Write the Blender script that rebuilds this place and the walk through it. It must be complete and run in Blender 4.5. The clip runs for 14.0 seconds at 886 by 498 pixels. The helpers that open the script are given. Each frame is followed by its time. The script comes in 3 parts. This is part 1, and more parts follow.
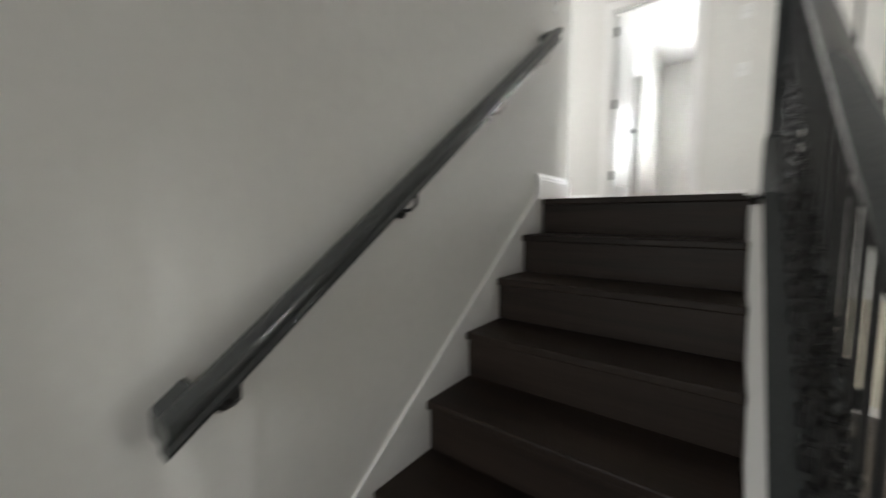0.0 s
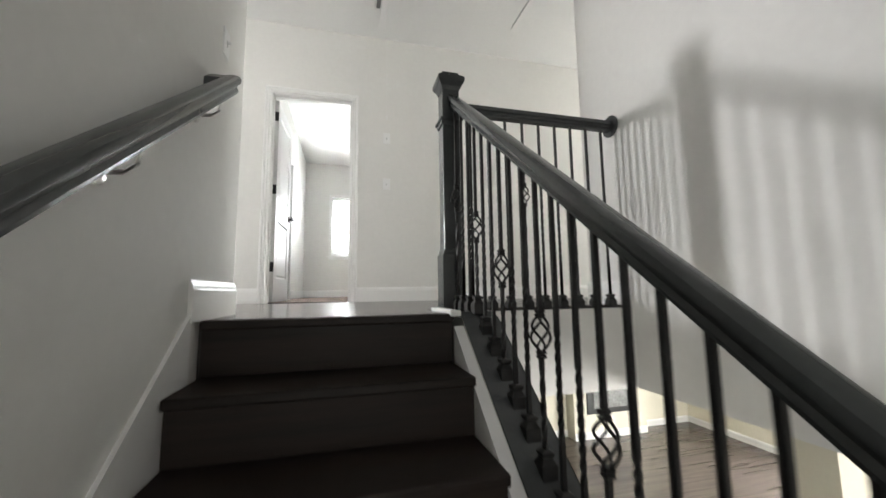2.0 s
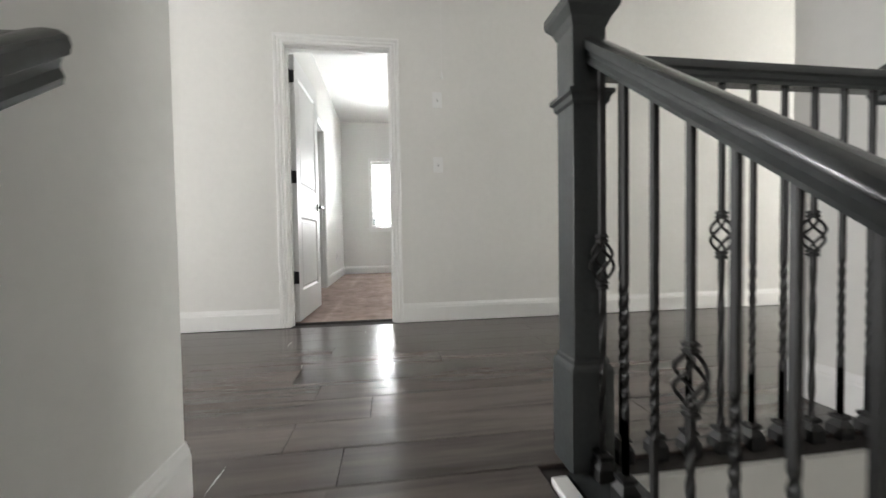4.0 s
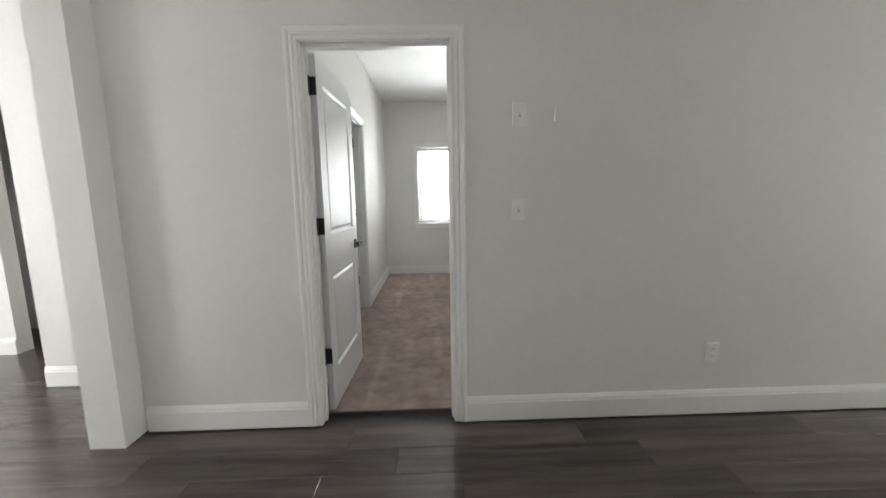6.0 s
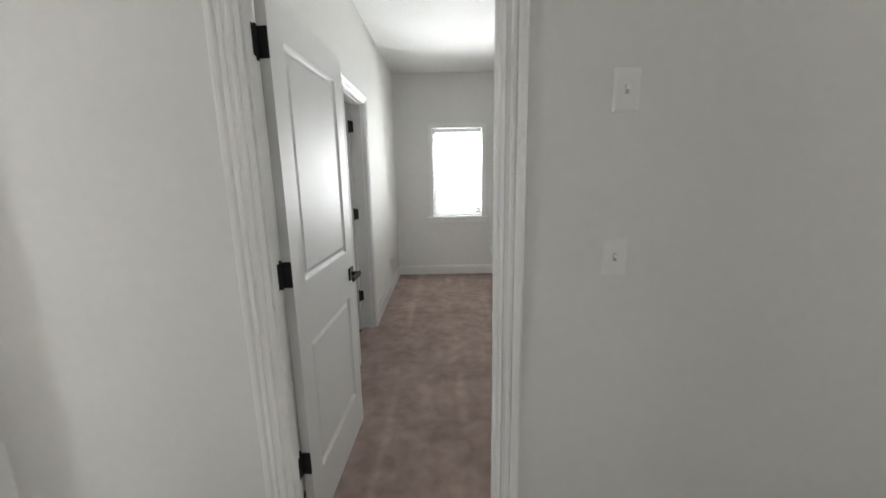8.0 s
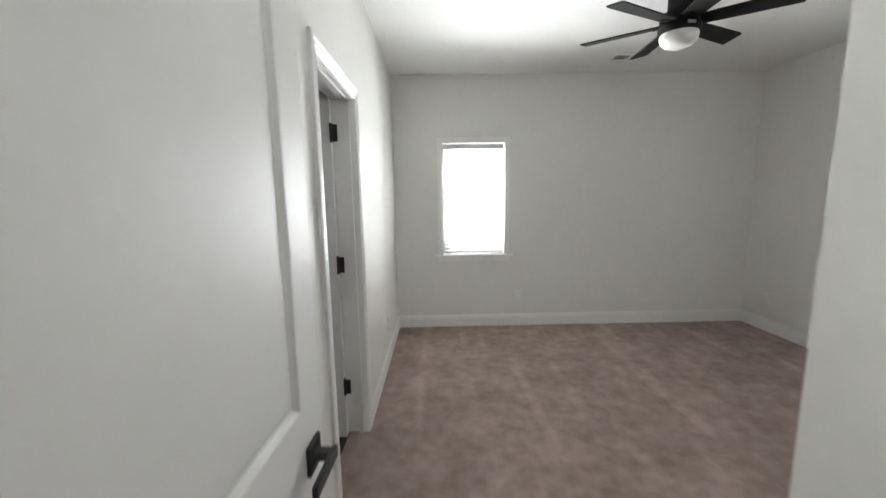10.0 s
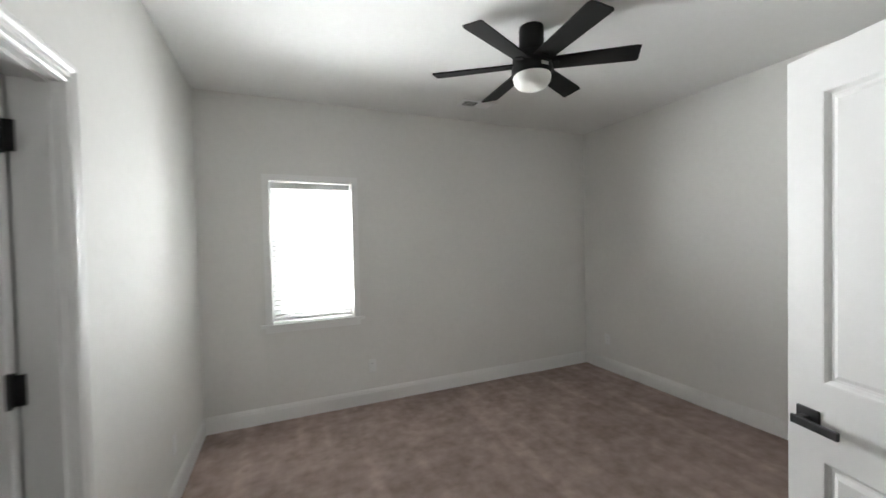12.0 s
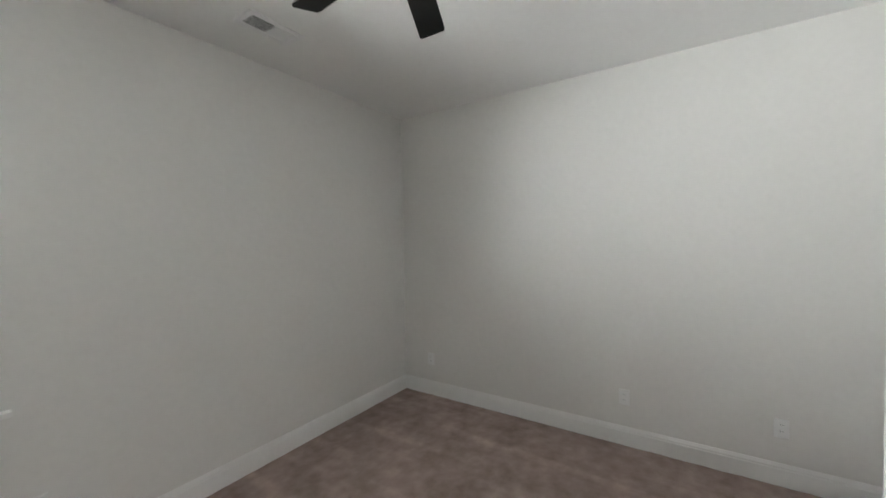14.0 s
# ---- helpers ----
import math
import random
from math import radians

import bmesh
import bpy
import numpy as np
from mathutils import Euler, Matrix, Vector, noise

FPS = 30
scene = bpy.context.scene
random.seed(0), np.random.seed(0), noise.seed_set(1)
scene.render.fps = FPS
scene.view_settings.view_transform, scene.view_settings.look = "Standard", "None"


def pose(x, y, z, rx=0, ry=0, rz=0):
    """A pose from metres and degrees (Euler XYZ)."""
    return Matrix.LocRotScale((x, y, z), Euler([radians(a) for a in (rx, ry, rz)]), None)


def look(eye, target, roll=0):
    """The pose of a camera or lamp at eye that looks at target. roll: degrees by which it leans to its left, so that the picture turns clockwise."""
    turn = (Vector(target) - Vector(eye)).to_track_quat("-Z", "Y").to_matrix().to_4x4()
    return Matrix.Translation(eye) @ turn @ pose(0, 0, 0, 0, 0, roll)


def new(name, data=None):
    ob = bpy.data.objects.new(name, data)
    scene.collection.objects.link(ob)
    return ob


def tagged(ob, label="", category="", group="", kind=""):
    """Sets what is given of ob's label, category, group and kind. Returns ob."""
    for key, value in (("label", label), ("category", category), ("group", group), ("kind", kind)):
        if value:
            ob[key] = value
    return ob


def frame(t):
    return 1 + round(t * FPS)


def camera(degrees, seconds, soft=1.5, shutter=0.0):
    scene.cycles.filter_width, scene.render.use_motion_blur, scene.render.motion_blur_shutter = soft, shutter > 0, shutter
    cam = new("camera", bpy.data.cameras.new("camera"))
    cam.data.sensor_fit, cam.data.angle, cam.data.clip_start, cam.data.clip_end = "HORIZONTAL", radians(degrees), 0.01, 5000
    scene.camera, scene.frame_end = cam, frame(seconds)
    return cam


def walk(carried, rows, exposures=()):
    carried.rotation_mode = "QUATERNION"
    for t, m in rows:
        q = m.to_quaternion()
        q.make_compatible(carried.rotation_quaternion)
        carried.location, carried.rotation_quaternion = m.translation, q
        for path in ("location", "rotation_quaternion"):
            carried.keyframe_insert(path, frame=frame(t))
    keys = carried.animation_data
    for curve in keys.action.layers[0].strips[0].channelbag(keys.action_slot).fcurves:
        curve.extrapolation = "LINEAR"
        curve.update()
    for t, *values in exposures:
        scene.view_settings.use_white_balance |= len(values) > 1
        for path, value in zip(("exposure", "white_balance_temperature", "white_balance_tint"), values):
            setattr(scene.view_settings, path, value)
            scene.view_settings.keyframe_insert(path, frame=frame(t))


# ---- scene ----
cam = camera(99.9, 14.0, shutter=0.5)
PATH = [
    (0, (0.243, 0.095, -0.097), (-0.968, 1.677, -0.271), -0.0),
    (0.5, (0.092, 0.122, -0.042), (-0.235, 2.09, -0.186), -0.6),
    (1, (-0.01, 0.268, -0.041), (0.17, 2.26, -0.032), -0.8),
    (1.5, (-0.028, 0.422, -0.033), (0.417, 2.365, 0.126), -1.0),
    (2, (-0.112, 0.652, 0.09), (0.39, 2.575, 0.316), -0.8),
    (2.5, (-0.097, 0.884, 0.195), (0.365, 2.817, 0.418), -0.9),
    (5, (-0.124, 2.01, 0.969), (0.03, 3.986, 0.705), -1.0),
    (5.5, (-0.155, 2.222, 1.125), (-0.065, 4.199, 0.834), -1.0),
    (6, (-0.181, 2.399, 1.247), (-0.129, 4.38, 0.974), -1.0),
    (6.5, (-0.153, 2.662, 1.333), (-0.098, 4.637, 1.019), -1.2),
    (7, (-0.161, 2.819, 1.41), (-0.184, 4.779, 1.014), -1.1),
    (9.5, (-0.415, 4.105, 1.458), (-0.42, 6.071, 1.089), -1.0),
    (10, (-0.469, 4.387, 1.487), (-0.443, 6.367, 1.206), -0.9),
    (10.5, (-0.547, 4.612, 1.495), (-0.11, 6.555, 1.309), -1.1),
    (11, (-0.526, 4.794, 1.506), (0.141, 6.673, 1.353), -1.1),
    (11.5, (-0.419, 4.939, 1.527), (0.279, 6.81, 1.42), -1.2),
    (12, (-0.308, 5.045, 1.509), (0.477, 6.884, 1.466), -1.3),
    (12.5, (-0.276, 5.314, 1.531), (0.798, 7.001, 1.492), -0.9),
    (13, (-0.233, 5.544, 1.51), (1.098, 7.037, 1.496), -0.9),
    (13.5, (-0.046, 5.779, 1.507), (1.446, 7.11, 1.487), -1.0),
    (14, (0.07, 6.074, 1.536), (1.74, 7.172, 1.48), -1.0),
]
walk(cam, [(t, look(eye, target, roll)) for t, eye, target, roll in PATH],
     exposures=[(0, 1.15), (1, 1.1), (2.5, 0.85), (5, 0.45), (5.5, 0.25), (7, 0.0), (9.5, 0.35), (10.5, 0.18), (12, 0.05), (13, 0.0), (14, 0.15)])

BED_W, LOFT_W, SIDE_W, LIVE_W, ENTRY_W, HALL_W = 600, 245, 60, 165, 14, 52
BLIND_TILT, FAN_TURN = 24, 25
# ---------------- world and light ----------------
world = bpy.data.worlds.new("sky_world")
scene.world = world
world.use_nodes = True
wn = world.node_tree
sky = wn.nodes.new("ShaderNodeTexSky")
sky.sky_type = "NISHITA"
sky.sun_disc = False
sky.sun_elevation = radians(48)
sky.sun_rotation = radians(200)
wn.nodes["Background"].inputs["Strength"].default_value = 0.12
wn.links.new(sky.outputs["Color"], wn.nodes["Background"].inputs["Color"])


def window_lamp(name, eye, target, w, h, watts, tint=(1.0, 1.0, 1.0)):
    d = bpy.data.lights.new(name, "AREA")
    d.shape, d.size, d.size_y, d.energy, d.color = "RECTANGLE", w, h, watts, tint
    ob = new(name, d)
    ob.matrix_world = look(eye, target)
    return ob


window_lamp("bedroom_daylight", (-0.15, 9.17, 1.45), (1.3, 7.1, 1.40), 1.4, 1.4, BED_W, (0.955, 0.985, 1.0))
window_lamp("loft_daylight", (-6.74, 6.35, 1.5), (-5.0, 6.0, 1.45), 0.42, 1.3, LOFT_W, (0.99, 0.985, 1.0))
window_lamp("loft_side_daylight", (-4.6, 2.38, 1.5), (-4.6, 3.5, 1.45), 1.3, 1.3, SIDE_W, (0.98, 0.99, 1.0))
window_lamp("living_daylight_a", (7.93, 4.6, -1.75), (6.0, 4.6, -1.9), 1.3, 1.5, LIVE_W, (1.0, 0.99, 0.96))
# added fill lamp behind an unseen window, brightens the living room walls
window_lamp("living_fill_light", (5.0, -3.35, -1.75), (5.0, -1.0, -1.9), 1.3, 1.5, LIVE_W, (1.0, 0.99, 0.96))
# added lamp that lifts the right end of the hall, source unseen
window_lamp("hall_fill_light", (6.14, 3.6, 1.5), (4.0, 3.6, 1.45), 0.9, 1.2, HALL_W, (1.0, 0.99, 0.96))
# fill lamp added at the stair foot, its opening is a guess
window_lamp("entry_fill_light", (0.1, -3.22, -0.2), (0.1, -1.0, -0.3), 1.0, 1.6, ENTRY_W, (1.0, 0.98, 0.95))


# ---------------- materials ----------------
def material(name, color, rough=0.5, metal=0.0, vary=0.06, scale=3.0, fine=60.0, bump=0.0, bump_scale=200.0, spec=0.5, alt=None):
    m = bpy.data.materials.new(name)
    m.use_nodes = True
    nt = m.node_tree
    b = nt.nodes["Principled BSDF"]
    b.inputs["Roughness"].default_value = rough
    b.inputs["Metallic"].default_value = metal
    b.inputs["Specular IOR Level"].default_value = spec
    tc = nt.nodes.new("ShaderNodeTexCoord")
    n1 = nt.nodes.new("ShaderNodeTexNoise")
    n1.inputs["Scale"].default_value = scale
    n1.inputs["Detail"].default_value = 4
    n2 = nt.nodes.new("ShaderNodeTexNoise")
    n2.inputs["Scale"].default_value = fine
    n2.inputs["Detail"].default_value = 3
    for n in (n1, n2):
        nt.links.new(tc.outputs["Object"], n.inputs["Vector"])
    add = nt.nodes.new("ShaderNodeMath")
    add.operation = "ADD"
    nt.links.new(n1.outputs["Fac"], add.inputs[0])
    nt.links.new(n2.outputs["Fac"], add.inputs[1])
    ramp = nt.nodes.new("ShaderNodeMapRange")
    ramp.inputs["From Min"].default_value, ramp.inputs["From Max"].default_value = 0.7, 1.3
    nt.links.new(add.outputs[0], ramp.inputs["Value"])
    mix = nt.nodes.new("ShaderNodeMix")
    mix.data_type = "RGBA"
    lo = alt if alt else tuple(c * (1 - vary) for c in color)
    mix.inputs["A"].default_value = (*lo, 1)
    mix.inputs["B"].default_value = (*[min(1, c * (1 + vary)) for c in color], 1)
    nt.links.new(ramp.outputs["Result"], mix.inputs["Factor"])
    nt.links.new(mix.outputs["Result"], b.inputs["Base Color"])
    rr = nt.nodes.new("ShaderNodeMapRange")
    rr.inputs["To Min"].default_value, rr.inputs["To Max"].default_value = rough * 0.85, min(1, rough * 1.15)
    nt.links.new(n1.outputs["Fac"], rr.inputs["Value"])
    nt.links.new(rr.outputs["Result"], b.inputs["Roughness"])
    if bump:
        nb = nt.nodes.new("ShaderNodeTexNoise")
        nb.inputs["Scale"].default_value = bump_scale
        nb.inputs["Detail"].default_value = 3
        nt.links.new(tc.outputs["Object"], nb.inputs["Vector"])
        bp = nt.nodes.new("ShaderNodeBump")
        bp.inputs["Strength"].default_value = bump
        bp.inputs["Distance"].default_value = 0.004
        nt.links.new(nb.outputs["Fac"], bp.inputs["Height"])
        nt.links.new(bp.outputs["Normal"], b.inputs["Normal"])
    return m


def wood(name, dark, light, rough, spec=0.5, along=0, per_object=0.3):
    """Wood-look board: grain stretched along one axis, tone shifted board by board."""
    m = bpy.data.materials.new(name)
    m.use_nodes = True
    nt = m.node_tree
    b = nt.nodes["Principled BSDF"]
    b.inputs["Specular IOR Level"].default_value = spec
    tc = nt.nodes.new("ShaderNodeTexCoord")
    oi = nt.nodes.new("ShaderNodeObjectInfo")
    off = nt.nodes.new("ShaderNodeVectorMath")
    off.operation = "MULTIPLY_ADD"
    off.inputs[1].default_value = (1, 1, 1)
    comb = nt.nodes.new("ShaderNodeCombineXYZ")
    mul = nt.nodes.new("ShaderNodeMath")
    mul.operation = "MULTIPLY"
    mul.inputs[1].default_value = 37.0
    nt.links.new(oi.outputs["Random"], mul.inputs[0])
    for i in range(3):
        nt.links.new(mul.outputs[0], comb.inputs[i])
    nt.links.new(tc.outputs["Object"], off.inputs[0])
    nt.links.new(comb.outputs[0], off.inputs[2])
    mp = nt.nodes.new("ShaderNodeMapping")
    s = [14.0, 14.0, 14.0]
    s[along] = 0.9
    mp.inputs["Scale"].default_value = s
    nt.links.new(off.outputs[0], mp.inputs["Vector"])
    n1 = nt.nodes.new("ShaderNodeTexNoise")
    n1.inputs["Scale"].default_value = 1.0
    n1.inputs["Detail"].default_value = 6
    n1.inputs["Distortion"].default_value = 0.6
    nt.links.new(mp.outputs[0], n1.inputs["Vector"])
    n2 = nt.nodes.new("ShaderNodeTexNoise")
    n2.inputs["Scale"].default_value = 9.0
    n2.inputs["Detail"].default_value = 3
    nt.links.new(mp.outputs[0], n2.inputs["Vector"])
    a = nt.nodes.new("ShaderNodeMath")
    a.operation = "MULTIPLY_ADD"
    a.inputs[1].default_value = 0.35
    nt.links.new(n2.outputs["Fac"], a.inputs[0])
    nt.links.new(n1.outputs["Fac"], a.inputs[2])
    a2 = nt.nodes.new("ShaderNodeMath")
    a2.operation = "MULTIPLY_ADD"
    a2.inputs[1].default_value = per_object
    nt.links.new(oi.outputs["Random"], a2.inputs[0])
    nt.links.new(a.outputs[0], a2.inputs[2])
    r = nt.nodes.new("ShaderNodeMapRange")
    r.inputs["From Min"].default_value, r.inputs["From Max"].default_value = 0.45, 1.05
    nt.links.new(a2.outputs[0], r.inputs["Value"])
    mix = nt.nodes.new("ShaderNodeMix")
    mix.data_type = "RGBA"
    mix.inputs["A"].default_value = (*dark, 1)
    mix.inputs["B"].default_value = (*light, 1)
    nt.links.new(r.outputs["Result"], mix.inputs["Factor"])
    nt.links.new(mix.outputs["Result"], b.inputs["Base Color"])
    rr = nt.nodes.new("ShaderNodeMapRange")
    rr.inputs["To Min"].default_value, rr.inputs["To Max"].default_value = rough * 0.8, rough * 1.25
    nt.links.new(n1.outputs["Fac"], rr.inputs["Value"])
    nt.links.new(rr.outputs["Result"], b.inputs["Roughness"])
    bp = nt.nodes.new("ShaderNodeBump")
    bp.inputs["Strength"].default_value = 0.12
    bp.inputs["Distance"].default_value = 0.002
    nt.links.new(n2.outputs["Fac"], bp.inputs["Height"])
    nt.links.new(bp.outputs["Normal"], b.inputs["Normal"])
    return m


WALL = material("wall_paint", (0.775, 0.766, 0.738), 0.7, vary=0.02, scale=1.2, fine=25, bump=0.05, bump_scale=160, spec=0.3)
CEIL = material("ceiling_paint", (0.85, 0.85, 0.835), 0.9, vary=0.015, scale=1.0, fine=30, bump=0.1, bump_scale=120, spec=0.2)
TRIM = material("trim_paint", (0.845, 0.84, 0.825), 0.38, vary=0.012, scale=2, fine=30)
DOORM = material("door_paint", (0.82, 0.815, 0.805), 0.48, vary=0.012, scale=2, fine=40, bump=0.03, bump_scale=140)
GREY = material("grey_rail_paint", (0.055, 0.060, 0.061), 0.24, vary=0.08, scale=5, fine=80)
IRON = material("black_iron", (0.007, 0.007, 0.007), 0.5, vary=0.3, scale=20, fine=150, bump=0.15, bump_scale=260)
BLACK = material("matte_black_hardware", (0.012, 0.012, 0.013), 0.38, vary=0.2, scale=20, fine=120)
FANM = material("fan_black", (0.005, 0.005, 0.005), 0.6, vary=0.25, scale=6, fine=80, spec=0.25)
PLASTIC = material("white_plastic", (0.83, 0.83, 0.82), 0.3, vary=0.01, scale=10, fine=60)
# pale wall paint with the yellow of warm lamplight put into its colour
WARM_WALL = material("warm_lit_wall_paint", (0.74, 0.70, 0.58), 0.6, vary=0.02, scale=1.2, fine=25)
# grey that puts the shadow around a toggle into colour
SLOT_SHADE = material("plate_slot_shade", (0.42, 0.42, 0.41), 0.5, vary=0.05)
VINYL = material("window_vinyl", (0.82, 0.82, 0.82), 0.35, vary=0.015, scale=8, fine=60)
FROST = material("frosted_bowl", (0.78, 0.77, 0.73), 0.35, vary=0.02, scale=6, fine=60)
STEEL = material("brushed_nickel", (0.55, 0.54, 0.52), 0.3, metal=1.0, vary=0.08, scale=30, fine=150)
# dark grey for the shade inside narrow gaps and holes
GAP_SHADE = material("gap_shadow", (0.16, 0.16, 0.16), 0.7, vary=0.1)
STONE = material("firebox_surround", (0.035, 0.035, 0.036), 0.35, vary=0.2, scale=8, fine=50)
EMBER = material("firebox_glass", (0.22, 0.22, 0.22), 0.12, vary=0.3, scale=6, fine=20)
CARPET = material("carpet_pile", (0.415, 0.322, 0.286), 0.95, scale=3.4, fine=11, vary=0.14, bump=1.0, bump_scale=380, spec=0.1, alt=(0.285, 0.216, 0.190))
c_nt = CARPET.node_tree
c_tc = c_nt.nodes.new("ShaderNodeTexCoord")
c_map = c_nt.nodes.new("ShaderNodeMapping")
c_map.inputs["Scale"].default_value = (7.0, 0.45, 1.0)
c_n = c_nt.nodes.new("ShaderNodeTexNoise")
c_n.inputs["Scale"].default_value = 1.0
c_n.inputs["Detail"].default_value = 1.0
c_rng = c_nt.nodes.new("ShaderNodeMapRange")
c_rng.inputs["From Min"].default_value, c_rng.inputs["From Max"].default_value = 0.55, 0.70
c_rng.inputs["To Min"].default_value, c_rng.inputs["To Max"].default_value = 0.97, 1.16
c_mul = c_nt.nodes.new("ShaderNodeVectorMath")
c_mul.operation = "SCALE"
c_nt.links.new(c_tc.outputs["Object"], c_map.inputs["Vector"])
c_nt.links.new(c_map.outputs[0], c_n.inputs["Vector"])
c_nt.links.new(c_n.outputs["Fac"], c_rng.inputs["Value"])
c_base = c_nt.nodes["Principled BSDF"].inputs["Base Color"]
c_from = c_base.links[0].from_socket
c_nt.links.new(c_from, c_mul.inputs[0])
c_nt.links.new(c_rng.outputs["Result"], c_mul.inputs["Scale"])
c_nt.links.new(c_mul.outputs[0], c_base)
LAWN = material("lawn", (0.08, 0.12, 0.04), 0.9, vary=0.3, scale=0.6, fine=12)
TREAD = wood("stained_stair_board", (0.010, 0.007, 0.0055), (0.036, 0.025, 0.019), 0.5, spec=0.22, along=0, per_object=0.12)
PLANKM = wood("vinyl_plank", (0.034, 0.0275, 0.025), (0.122, 0.099, 0.090), 0.19, along=0, per_object=0.22)
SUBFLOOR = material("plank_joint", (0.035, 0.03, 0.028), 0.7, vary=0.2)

GLASS = bpy.data.materials.new("window_glass")
GLASS.use_nodes = True
g = GLASS.node_tree
gb = g.nodes["Principled BSDF"]
gb.inputs["Transmission Weight"].default_value = 1.0
gb.inputs["Roughness"].default_value = 0.02
gb.inputs["IOR"].default_value = 1.45
gb.inputs["Base Color"].default_value = (0.97, 0.99, 0.98, 1)

SLAT = bpy.data.materials.new("blind_slat")
SLAT.use_nodes = True
s_nt = SLAT.node_tree
s_b = s_nt.nodes["Principled BSDF"]
s_b.inputs["Base Color"].default_value = (0.86, 0.86, 0.85, 1)
s_b.inputs["Roughness"].default_value = 0.4
s_tr = s_nt.nodes.new("ShaderNodeBsdfTranslucent")
s_tr.inputs["Color"].default_value = (0.92, 0.92, 0.90, 1)
s_mix = s_nt.nodes.new("ShaderNodeMixShader")
s_mix.inputs["Fac"].default_value = 0.12
s_nt.links.new(s_b.outputs[0], s_mix.inputs[1])
s_nt.links.new(s_tr.outputs[0], s_mix.inputs[2])
s_nt.links.new(s_mix.outputs[0], s_nt.nodes["Material Output"].inputs["Surface"])


# ---------------- mesh helpers ----------------
def box(bm, x0, x1, y0, y1, z0, z1, bevel=0.0, m=None):
    vs = [bm.verts.new((x, y, z)) for x in (x0, x1) for y in (y0, y1) for z in (z0, z1)]
    fs = []
    for q in ((0, 1, 3, 2), (4, 6, 7, 5), (0, 4, 5, 1), (2, 3, 7, 6), (0, 2, 6, 4), (1, 5, 7, 3)):
        fs.append(bm.faces.new([vs[i] for i in q]))
    if bevel:
        es = list({e for f in fs for e in f.edges})
        r = bmesh.ops.bevel(bm, geom=es, offset=bevel, segments=2, affect="EDGES", profile=0.5)
        vs = list({v for f in r["faces"] for v in f.verts} | {v for v in vs if v.is_valid})
    if m is not None:
        bmesh.ops.transform(bm, matrix=m, verts=vs)
    return vs


def prism(bm, pts, axis, a, b):
    """A polygon in the two other axes, extruded along axis from a to b."""
    def place(p, q):
        return {"x": (q, p[0], p[1]), "y": (p[0], q, p[1]), "z": (p[0], p[1], q)}[axis]
    lo = [bm.verts.new(place(p, a)) for p in pts]
    hi = [bm.verts.new(place(p, b)) for p in pts]
    n = len(pts)
    bm.faces.new(lo)
    bm.faces.new(list(reversed(hi)))
    for i in range(n):
        bm.faces.new((lo[i], hi[i], hi[(i + 1) % n], lo[(i + 1) % n]))
    return lo + hi


def rings(bm, loops, cap=True):
    """Skin consecutive closed loops of points."""
    rows = [[bm.verts.new(p) for p in lp] for lp in loops]
    n = len(rows[0])
    for a, b in zip(rows, rows[1:]):
        for i in range(n):
            bm.faces.new((a[i], a[(i + 1) % n], b[(i + 1) % n], b[i]))
    if cap:
        bm.faces.new(list(reversed(rows[0])))
        bm.faces.new(rows[-1])
    return rows


def lathe(bm, profile, cx=0, cy=0, n=28):
    loops = [[(cx + r * math.cos(2 * math.pi * i / n), cy + r * math.sin(2 * math.pi * i / n), z) for i in range(n)] for r, z in profile]
    return rings(bm, loops)


def finish(name, bm, mat, smooth=False):
    bmesh.ops.recalc_face_normals(bm, faces=bm.faces[:])
    me = bpy.data.meshes.new(name)
    bm.to_mesh(me)
    bm.free()
    me.materials.append(mat)
    if smooth:
        me.shade_smooth()
        me.set_sharp_from_angle(angle=radians(35))
    return me


def part(name, bm, mat, parent=None, label="", smooth=False):
    ob = new(name, finish(name, bm, mat, smooth))
    if parent is not None:
        ob.parent = parent
    if label:
        tagged(ob, label)
    return ob


def structure(name, bm, mat, label, category, smooth=False):
    return tagged(part(name, bm, mat, None, "", smooth), label, category, "", "structure")


def thing(name, m, label, category, group=""):
    ob = new(name)
    ob.matrix_world = m
    ob.empty_display_size = 0.1
    return tagged(ob, label, category, group)


def one(*a, **k):
    bm = bmesh.new()
    box(bm, *a, **k)
    return bm


# ---------------- plan ----------------
H = 2.75          # ceiling height
LOW = -3.04       # lower floor
UNDER = -0.45     # lower ceiling
XL, XR = -0.604, 0.307   # stair sides
RISE, RUN, NOSE = 0.19, 0.2545, 2.10
YD, YB = 4.35, 4.46      # hall face and bedroom face of the door wall
BXL, BXR, BYF = -0.935, 3.035, 8.51
SLOPE = RISE / RUN
SLR = 0.765        # pitch of the rail and its cap


def wall_open(bm, axis, t0, t1, a0, a1, z0, z1, holes):
    """A wall slab; axis 'y': faces at y=t0,t1, runs along x. holes: (a, b, zlo, zhi)."""
    def bx(a, b, lo, hi):
        if b - a > 1e-4 and hi - lo > 1e-4:
            if axis == "y":
                box(bm, a, b, t0, t1, lo, hi)
            else:
                box(bm, t0, t1, a, b, lo, hi)
    cur = a0
    for a, b, lo, hi in sorted(holes):
        bx(cur, a, z0, z1)
        bx(a, b, z0, lo)
        bx(a, b, hi, z1)
        cur = b
    bx(cur, a1, z0, z1)


def wall(name, axis, t0, t1, a0, a1, z0, z1, holes=(), label="off-white painted drywall wall", mat=WALL):
    bm = bmesh.new()
    wall_open(bm, axis, t0, t1, a0, a1, z0, z1, holes)
    return structure(name, bm, mat, label, "wall")


